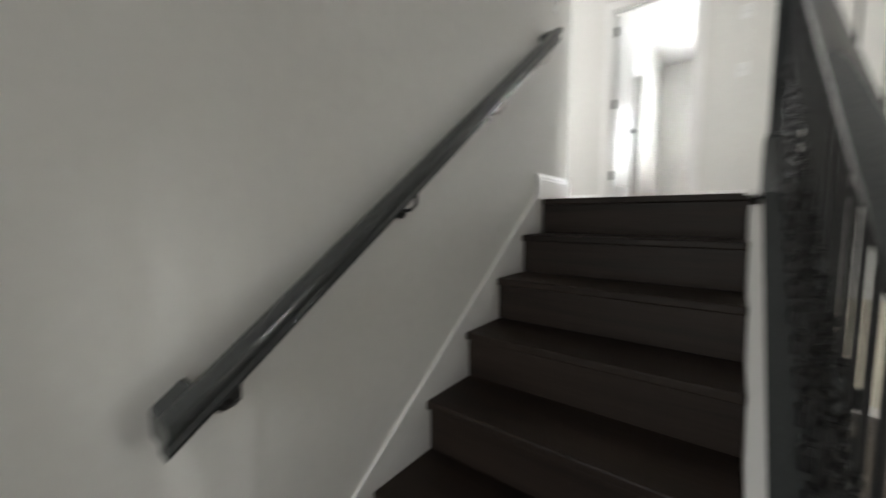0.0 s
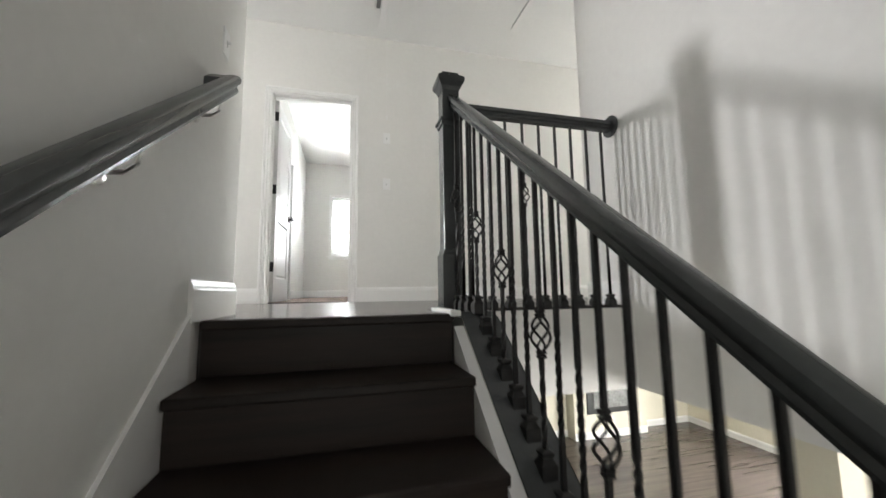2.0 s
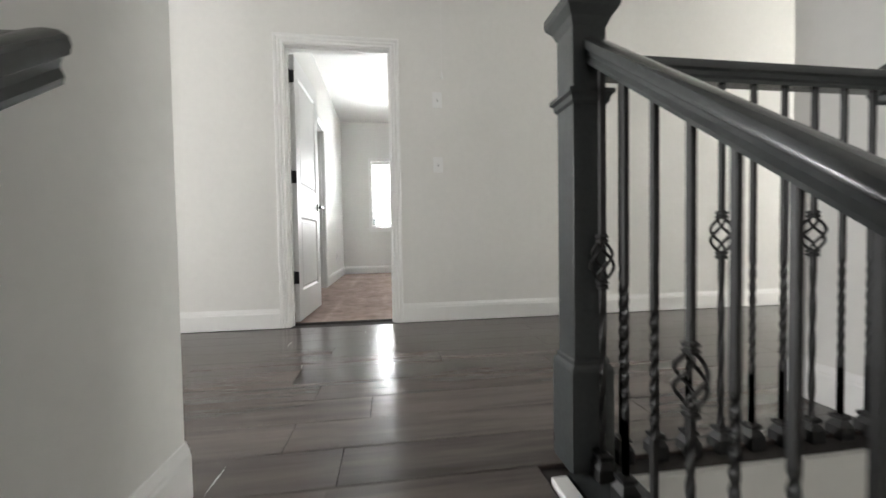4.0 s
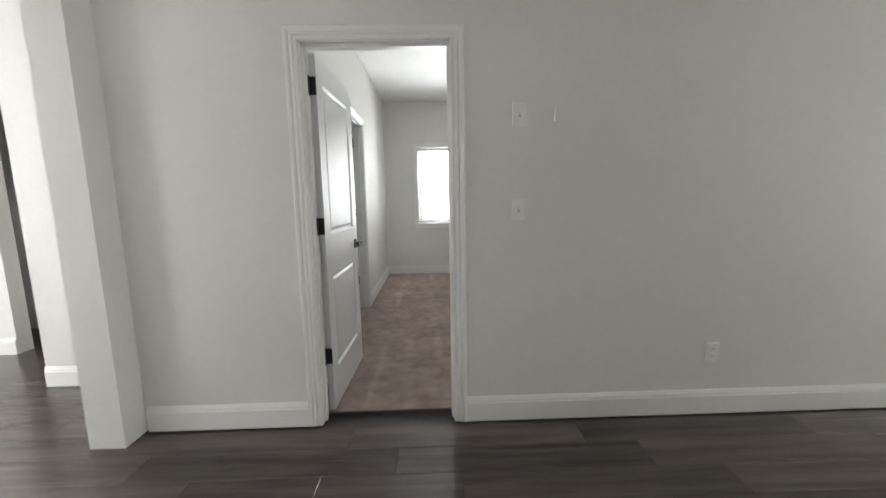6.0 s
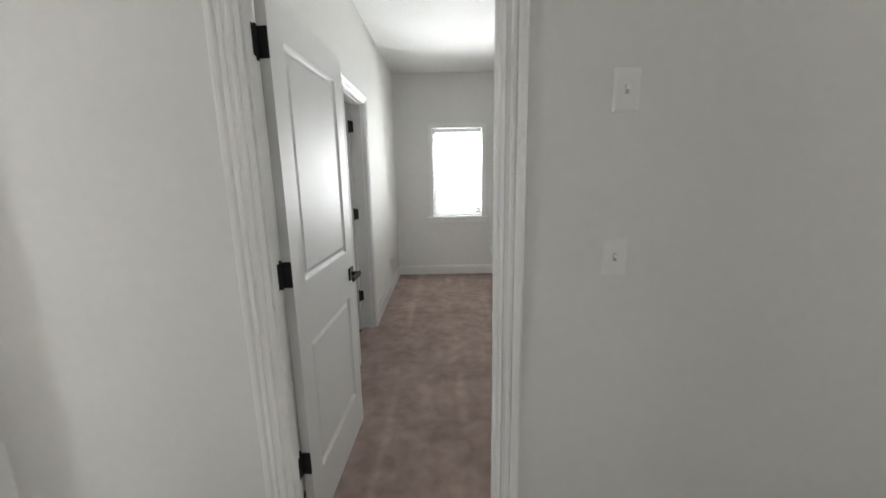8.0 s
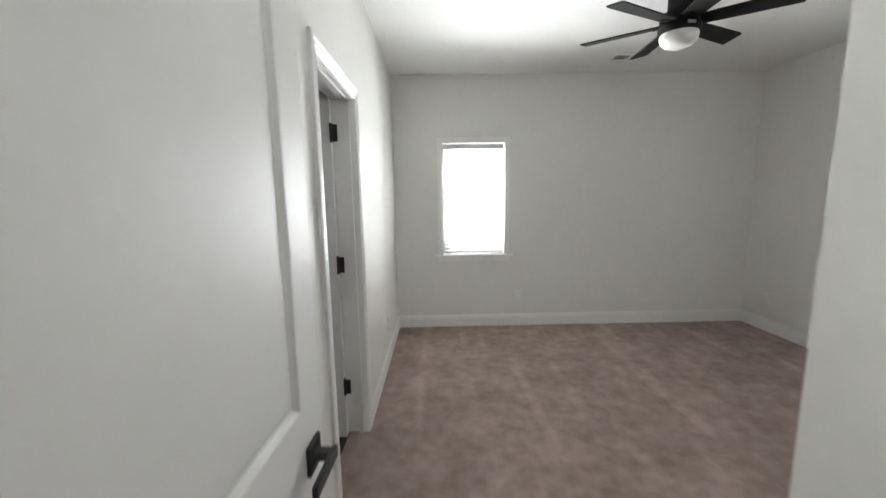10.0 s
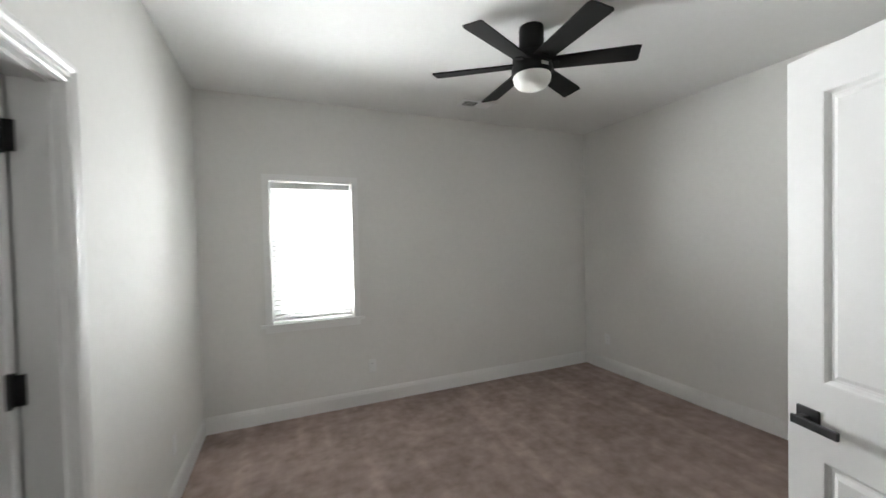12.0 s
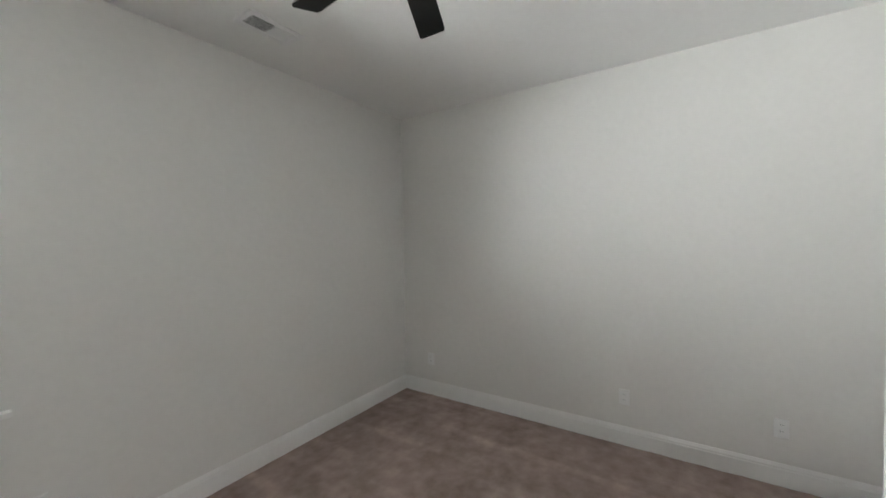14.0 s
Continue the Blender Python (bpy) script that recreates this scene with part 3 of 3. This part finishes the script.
bm = bmesh.new()
rings(bm, [[(WX + u, y, wr_z(y) + v * 1.2) for u, v in RAIL] for y in (0.29, 2.10)])
part("rail", bm, GREY, wr, "", True)
for y, sg in ((2.10, -1), (0.29, 1)):
    bm = bmesh.new()
    box(bm, XL, WX - 0.02, *sorted((y + sg * 0.060, y + sg * 0.001)), wr_z(y) - 0.060, wr_z(y) - 0.003, bevel=0.006)
    for v in bm.verts:
        v.co.z += 0.746 * (v.co.y - y)
    part("wall_return", bm, GREY, wr)
for y in (0.42, 0.97, 1.53, 1.99):
    bm = bmesh.new()
    zc = wr_z(y) - 0.133
    rows = lathe(bm, [(0.026, 0), (0.026, 0.006), (0.018, 0.011)], 0, 0, 18)
    bmesh.ops.transform(bm, matrix=pose(XL, y, zc, 0, 90, 0), verts=bm.verts[:])
    pts = [(XL + 0.005, zc), (XL + 0.05, zc + 0.002), (XL + 0.072, zc + 0.02), (WX, zc + 0.058)]
    loops = []
    for px, pz in pts:
        loops.append([(px + 0.006 * math.cos(a) * 0.6, y + 0.007 * math.sin(a), pz + 0.006 * math.cos(a)) for a in [i * math.pi / 4 for i in range(8)]])
    rings(bm, loops)
    part("bracket", bm, STEEL if y > 1.2 else BLACK, wr, "small metal handrail bracket", True)


# ---------------- switches, outlets, cord, hatch ----------------
def plate(name, m, kind, label, group):
    """A wall plate; local x along the wall, y out of the wall, z up."""
    th = thing(name, m, label, "switch" if kind == "switch" else "outlet", group)
    bm = bmesh.new()
    w, hh = 0.036, 0.058
    loops = [[(-w + i, d, -hh + i), (w - i, d, -hh + i), (w - i, d, hh - i), (-w + i, d, hh - i)] for i, d in ((0, 0.0), (0, 0.003), (0.004, 0.006))]
    rings(bm, loops)
    part("cover", bm, PLASTIC, th)
    if kind == "switch":
        # raised grey slip painted as the shaded slot round the toggle
        bm = one(-0.005, 0.005, 0.005, 0.0075, -0.012, 0.012)
        part("slot", bm, SLOT_SHADE, th)
        bm = one(-0.0035, 0.0035, 0.006, 0.022, 0.0, 0.010, bevel=0.0015)
        part("toggle", bm, PLASTIC, th)
    else:
        for z in (-0.02, 0.02):
            part("socket", one(-0.017, 0.017, 0.005, 0.0075, z - 0.014, z + 0.014, bevel=0.002), PLASTIC, th)
            # slots are raised dark slips, the shade of the holes as colour
            for x in (-0.006, 0.006):
                part("slot", one(x - 0.001, x + 0.001, 0.0075, 0.0079, z - 0.002, z + 0.006), GAP_SHADE, th)
    return th


plate("light_switch", pose(0.27, YD, 1.657, 0, 0, 180), "switch", "white toggle light switch plate on the landing wall", "switch plates")
plate("light_switch", pose(0.27, YD, 1.176, 0, 0, 180), "switch", "white toggle light switch plate on the landing wall", "switch plates")
plate("light_switch", pose(XL, 2.25, 1.11, 0, 0, -90), "switch", "white toggle switch plate above the stair handrail", "switch plates")
plate("wall_outlet", pose(1.372, YD, 0.36, 0, 0, 180), "outlet", "white duplex outlet low on the landing wall", "outlets")
plate("wall_outlet", pose(0.424, BYF, 0.355, 0, 0, 180), "outlet", "white duplex outlet under the bedroom window", "outlets")
plate("wall_outlet", pose(BXR, 6.46, 0.355, 0, 0, 90), "outlet", "white duplex outlet low on the bedroom wall", "outlets")
plate("wall_outlet", pose(BXR, 8.185, 0.355, 0, 0, 90), "outlet", "white duplex outlet near the bedroom corner", "outlets")
plate("wall_outlet", pose(BXR, 5.60, 0.355, 0, 0, 90), "outlet", "white duplex outlet low on the bedroom wall", "outlets")
plate("wall_outlet", pose(BXL, 7.66, 0.355, 0, 0, -90), "outlet", "white duplex outlet low on the bedroom wall", "outlets")

hatch = thing("attic_hatch", Matrix.Identity(4), "white painted attic ladder hatch in the landing ceiling", "attic hatch")
part("panel", one(0.17, 1.46, 2.94, 4.13, H - 0.022, H - 0.001, bevel=0.002), CEIL, hatch)
for x0, x1, y1 in ((0.045, 0.098, 3.90), (1.478, 1.53, 3.88)):
    part("trim_strip", one(x0, x1, 2.90, y1, H - 0.020, H - 0.001, bevel=0.003), TRIM, hatch, "white painted edge strip")
# no real gap: a dark strip gives its shade by colour
part("gap", one(0.125, 0.162, 2.94, 3.92, H - 0.004, H - 0.001), GAP_SHADE, hatch, "dark strip standing in for the shaded gap beside the panel")
cord = thing("pull_cord", pose(0.185, 3.52, H), "thin white attic pull cord with a small plastic bell", "pull cord")
bm = bmesh.new()
lathe(bm, [(0.0008, -1.25), (0.0008, -0.012)], 0, 0, 8)
part("string", bm, PLASTIC, cord)
bm = bmesh.new()
lathe(bm, [(0.006, -1.288), (0.007, -1.286), (0.006, -1.272), (0.003, -1.256), (0.0012, -1.248)], 0, 0, 14)
part("bell", bm, PLASTIC, cord, "", True)


# ---------------- bedroom window ----------------
def window(name, to, a0, a1, z0, z1, depth, label, stool=True):
    """Double-hung window; to(s, d, z) with d from the inner wall face outwards."""
    th = thing(name, Matrix.Identity(4), label, "window")
    th["kind"] = "structure"
    def bx(nm, s0, s1, d0, d1, lo, hi, mat=VINYL, parent=th):
        bm = bmesh.new()
        vs = box(bm, s0, s1, d0, d1, lo, hi)
        for v in bm.verts:
            v.co = Vector(to(*v.co))
        return part(nm, bm, mat, parent)
    F = 0.035
    bx("window_frame", a0, a0 + F, depth - 0.06, depth, z0, z1)
    bx("window_frame", a1 - F, a1, depth - 0.06, depth, z0, z1)
    bx("window_frame", a0 + F, a1 - F, depth - 0.06, depth, z1 - F, z1)
    bx("window_frame", a0 + F, a1 - F, depth - 0.06, depth, z0, z0 + F)
    zm = z0 + (z1 - z0) * 0.47
    for nm, lo, hi, d in (("lower_sash", z0 + F, zm + 0.02, depth - 0.055), ("upper_sash", zm - 0.02, z1 - F, depth - 0.028)):
        S = 0.04
        for s0, s1, q0, q1 in ((a0 + F, a0 + F + S, lo, hi), (a1 - F - S, a1 - F, lo, hi), (a0 + F + S, a1 - F - S, hi - S, hi), (a0 + F + S, a1 - F - S, lo, lo + S)):
            bx(nm, s0, s1, d, d + 0.025, q0, q1)
        p = bx("pane", a0 + F + S - 0.004, a1 - F - S + 0.004, d + 0.010, d + 0.014, lo + S - 0.004, hi - S + 0.004, GLASS)
        p.visible_shadow = False
    if stool:
        bx("window_sill", a0 - 0.092, a1 + 0.092, -0.042, 0.0, z0 - 0.024, z0 - 0.001, TRIM)
        bx("window_sill", a0, a1, 0.0, depth - 0.06, z0 - 0.001, z0 + 0.004, TRIM)
        bx("apron", a0 - 0.055, a1 + 0.055, -0.014, 0.0, z0 - 0.075, z0 - 0.022, TRIM)
        for s0, s1, lo, hi in ((a0 - 0.055, a0, z0, z1 + 0.055), (a1, a1 + 0.055, z0, z1 + 0.055), (a0, a1, z1, z1 + 0.055)):
            bx("casing", s0, s1, -0.014, 0.0, lo, hi, TRIM)
    return th


window("window_1", lambda s, d, z: (s, BYF + d, z), -0.41, 0.27, 0.835, 2.05, 0.14, "white double-hung bedroom window with closed blinds")
window("window_2", lambda s, d, z: (-6.6 - d, s, z), 5.8, 6.9, 0.85, 2.15, 0.12, "white double-hung window in the far loft room")
window("window_3", lambda s, d, z: (s, 2.526 - d, z), -5.25, -3.95, 0.85, 2.15, 0.12, "white double-hung window in the loft")
# assumed window out of view, made for the hall fill lamp
window("window_6", lambda s, d, z: (6.0 + d, s, z), 3.1, 4.1, 0.85, 2.15, 0.12, "unseen white double-hung window added at the hall end for fill light")
window("window_4", lambda s, d, z: (7.78 + d, s, z), 3.95, 5.25, -2.5, -1.0, 0.12, "white double-hung living room window")
# unseen window, added to carry the living room fill lamp
window("window_fill", lambda s, d, z: (s, -3.2 - d, z), 4.2, 5.8, -2.5, -1.0, 0.12, "white double-hung living room window")

blind = thing("window_blind", pose(-0.07, BYF, 0), "white horizontal slat blind lowered over the window", "blind")
part("headrail", one(-0.325, 0.325, 0.006, 0.056, 1.985, 2.040, bevel=0.003), PLASTIC, blind)
bm = bmesh.new()
prism(bm, [(-0.024, -0.0012), (0, 0.002), (0.024, -0.0012), (0.024, 0.0012), (0, 0.0044), (-0.024, 0.0012)], "x", -0.322, 0.322)
bmesh.ops.transform(bm, matrix=pose(0, 0, 0, -BLIND_TILT, 0, 0), verts=bm.verts[:])
slat = finish("slat", bm, SLAT)
zz = 1.965
while zz > 0.90:
    ob = new("slat", slat)
    ob.parent = blind
    ob.location = (0, 0.032, zz)
    zz -= 0.0425
part("bottom_rail", one(-0.322, 0.322, 0.012, 0.052, 0.862, 0.880, bevel=0.004), PLASTIC, blind)
for x in (-0.22, 0.22):
    part("ladder_cord", one(x - 0.001, x + 0.001, 0.005, 0.007, 0.87, 1.99), PLASTIC, blind)
bm = bmesh.new()
lathe(bm, [(0.0045, 1.33), (0.0045, 1.97)], -0.235, -0.004, 8)
part("tilt_wand", bm, PLASTIC, blind, "thin hanging tilt wand")
part("sticker", one(-0.09, 0.01, 0.068, 0.070, 1.28, 1.39), PLASTIC, blind, "pale paper sticker on the glass")

# ---------------- ceiling fan ----------------
fan = thing("ceiling_fan", pose(1.067, 6.87, 0), "matte black six-blade flush ceiling fan with a white bowl light", "ceiling fan")
bm = bmesh.new()
lathe(bm, [(0.070, H - 0.001), (0.072, H - 0.012), (0.072, 2.60), (0.068, 2.592)], 0, 0, 32)
part("canopy", bm, FANM, fan, "", True)
bm = bmesh.new()
lathe(bm, [(0.066, 2.595), (0.105, 2.588), (0.112, 2.57), (0.112, 2.53), (0.118, 2.52), (0.120, 2.475), (0.116, 2.468)], 0, 0, 40)
part("motor_housing", bm, FANM, fan, "", True)
bm = bmesh.new()
lathe(bm, [(0.108, 2.470), (0.110, 2.455), (0.104, 2.430), (0.086, 2.408), (0.055, 2.394), (0.02, 2.389), (0.002, 2.388)], 0, 0, 40)
part("bowl_light", bm, FROST, fan, "frosted white glass bowl, unlit", True)
for k in range(6):
    ang = FAN_TURN + 60 * k
    bm = bmesh.new()
    W0, W1, L0, L1, c = 0.052, 0.064, 0.10, 0.59, 0.012
    pts = [(L0, -W0), (L1 - 0.035, -W1), (L1 - 0.010, -W1 + 0.006), (L1, W1 - 0.012), (L1 - 0.008, W1), (L0, W0)]
    prism(bm, pts, "z", -0.004, 0.004)
    bmesh.ops.transform(bm, matrix=pose(0, 0, 2.535, 0, 0, ang) @ pose(0, 0, 0, -12, 0, 0), verts=bm.verts[:])
    part("blade", bm, FANM, fan)
    bm = bmesh.new()
    box(bm, 0.09, 0.15, -0.022, 0.022, -0.010, -0.004, bevel=0.002)
    bmesh.ops.transform(bm, matrix=pose(0, 0, 2.535, 0, 0, ang) @ pose(0, 0, 0, -12, 0, 0), verts=bm.verts[:])
    part("blade_iron", bm, FANM, fan)
part("badge", one(-0.024, 0.024, -0.122, -0.119, 2.488, 2.506), STEEL, fan, "small pale rating badge")

# ---------------- ceiling vent ----------------
vent = thing("ceiling_vent", pose(1.34, 8.06, H), "white metal two-way ceiling air register", "air vent")
# dark sheet behind the slats, painted as the shade in the duct
part("backing", one(-0.13, 0.13, -0.055, 0.055, -0.004, -0.001), GAP_SHADE, vent)
for dims in ((-0.165, -0.13, -0.09, 0.09), (0.13, 0.165, -0.09, 0.09), (-0.13, 0.13, 0.055, 0.09), (-0.13, 0.13, -0.09, -0.055)):
    part("frame", one(*dims, -0.010, -0.001, bevel=0.002), VINYL, vent)
for i in range(16):
    x = -0.122 + 0.0163 * i
    bm = one(-0.0008, 0.0008, -0.055, 0.055, -0.008, 0.008)
    bmesh.ops.transform(bm, matrix=pose(x, 0, -0.010, 0, 48 if x < 0 else -48, 0), verts=bm.verts[:])
    part("slat", bm, VINYL, vent)

# ---------------- living room below ----------------
chimney = thing("fireplace", Matrix.Identity(4), "warm-lit coloured chimney breast with a black linear fireplace", "fireplace")
part("breast", one(4.55, 6.35, 7.84, 8.12, LOW, UNDER), WARM_WALL, chimney)
part("surround", one(4.86, 6.02, 7.815, 7.84, -2.54, -1.98, bevel=0.004), STONE, chimney, "black metal surround")
part("firebox", one(5.02, 5.86, 7.808, 7.815, -2.43, -2.09), EMBER, chimney, "dark glass firebox front")
baseboard((4.55, 7.84), (6.35, 7.84), 0, -1, LOW)

# ---------------- paint chips on the landing ----------------
for x, y, a, ln in ((-0.566, 2.59, 88, 0.11), (-0.546, 3.46, 92, 0.07), (-0.712, 3.89, 90, 0.12)):
    chip = thing("paint_chip", pose(x, y, 0.0, 0, 0, a), "thin white paint flake lying on the grey planks", "paint flake", "paint flakes")
    bm = bmesh.new()
    prism(bm, [(-ln / 2, -0.0005), (0, -0.0018), (ln / 2, 0.0), (0.1 * ln, 0.001)], "z", 0.0002, 0.0008)
    part("flake", bm, PLASTIC, chip)

# ---------------- planks ----------------
PW, PL = 0.18, 1.22


def plank_mesh(length):
    bm = bmesh.new()
    e = 0.0004
    vs = box(bm, e, length - e, e, PW - e, -0.011, 0.0)
    top = [edge for edge in bm.edges if all(v.co.z > -0.001 for v in edge.verts)]
    bmesh.ops.bevel(bm, geom=top, offset=0.0009, segments=1, affect="EDGES")
    return finish("plank", bm, PLANKM)


cache = {}
floor_ob = bpy.data.objects["floor"]
rnd = random.Random(5)


def lay(xa, xb, ya, yc):
    y = ya
    while y < yc - 0.02:
        x = xa - rnd.random() * PL
        while x < xb - 0.02:
            a, b = max(x, xa), min(x + PL, xb)
            if b - a > 0.05:
                key = round(b - a, 2)
                if key not in cache:
                    cache[key] = plank_mesh(key)
                ob = new("plank", cache[key])
                ob.parent = floor_ob
                ob.location = (a, y, 0)
            x += PL
        y += PW


lay(-0.59, 0.29, 2.15, 2.50)
lay(-6.6, 6.0, 2.51, 4.33)
lay(-6.6, -1.98, 4.31, 7.4)
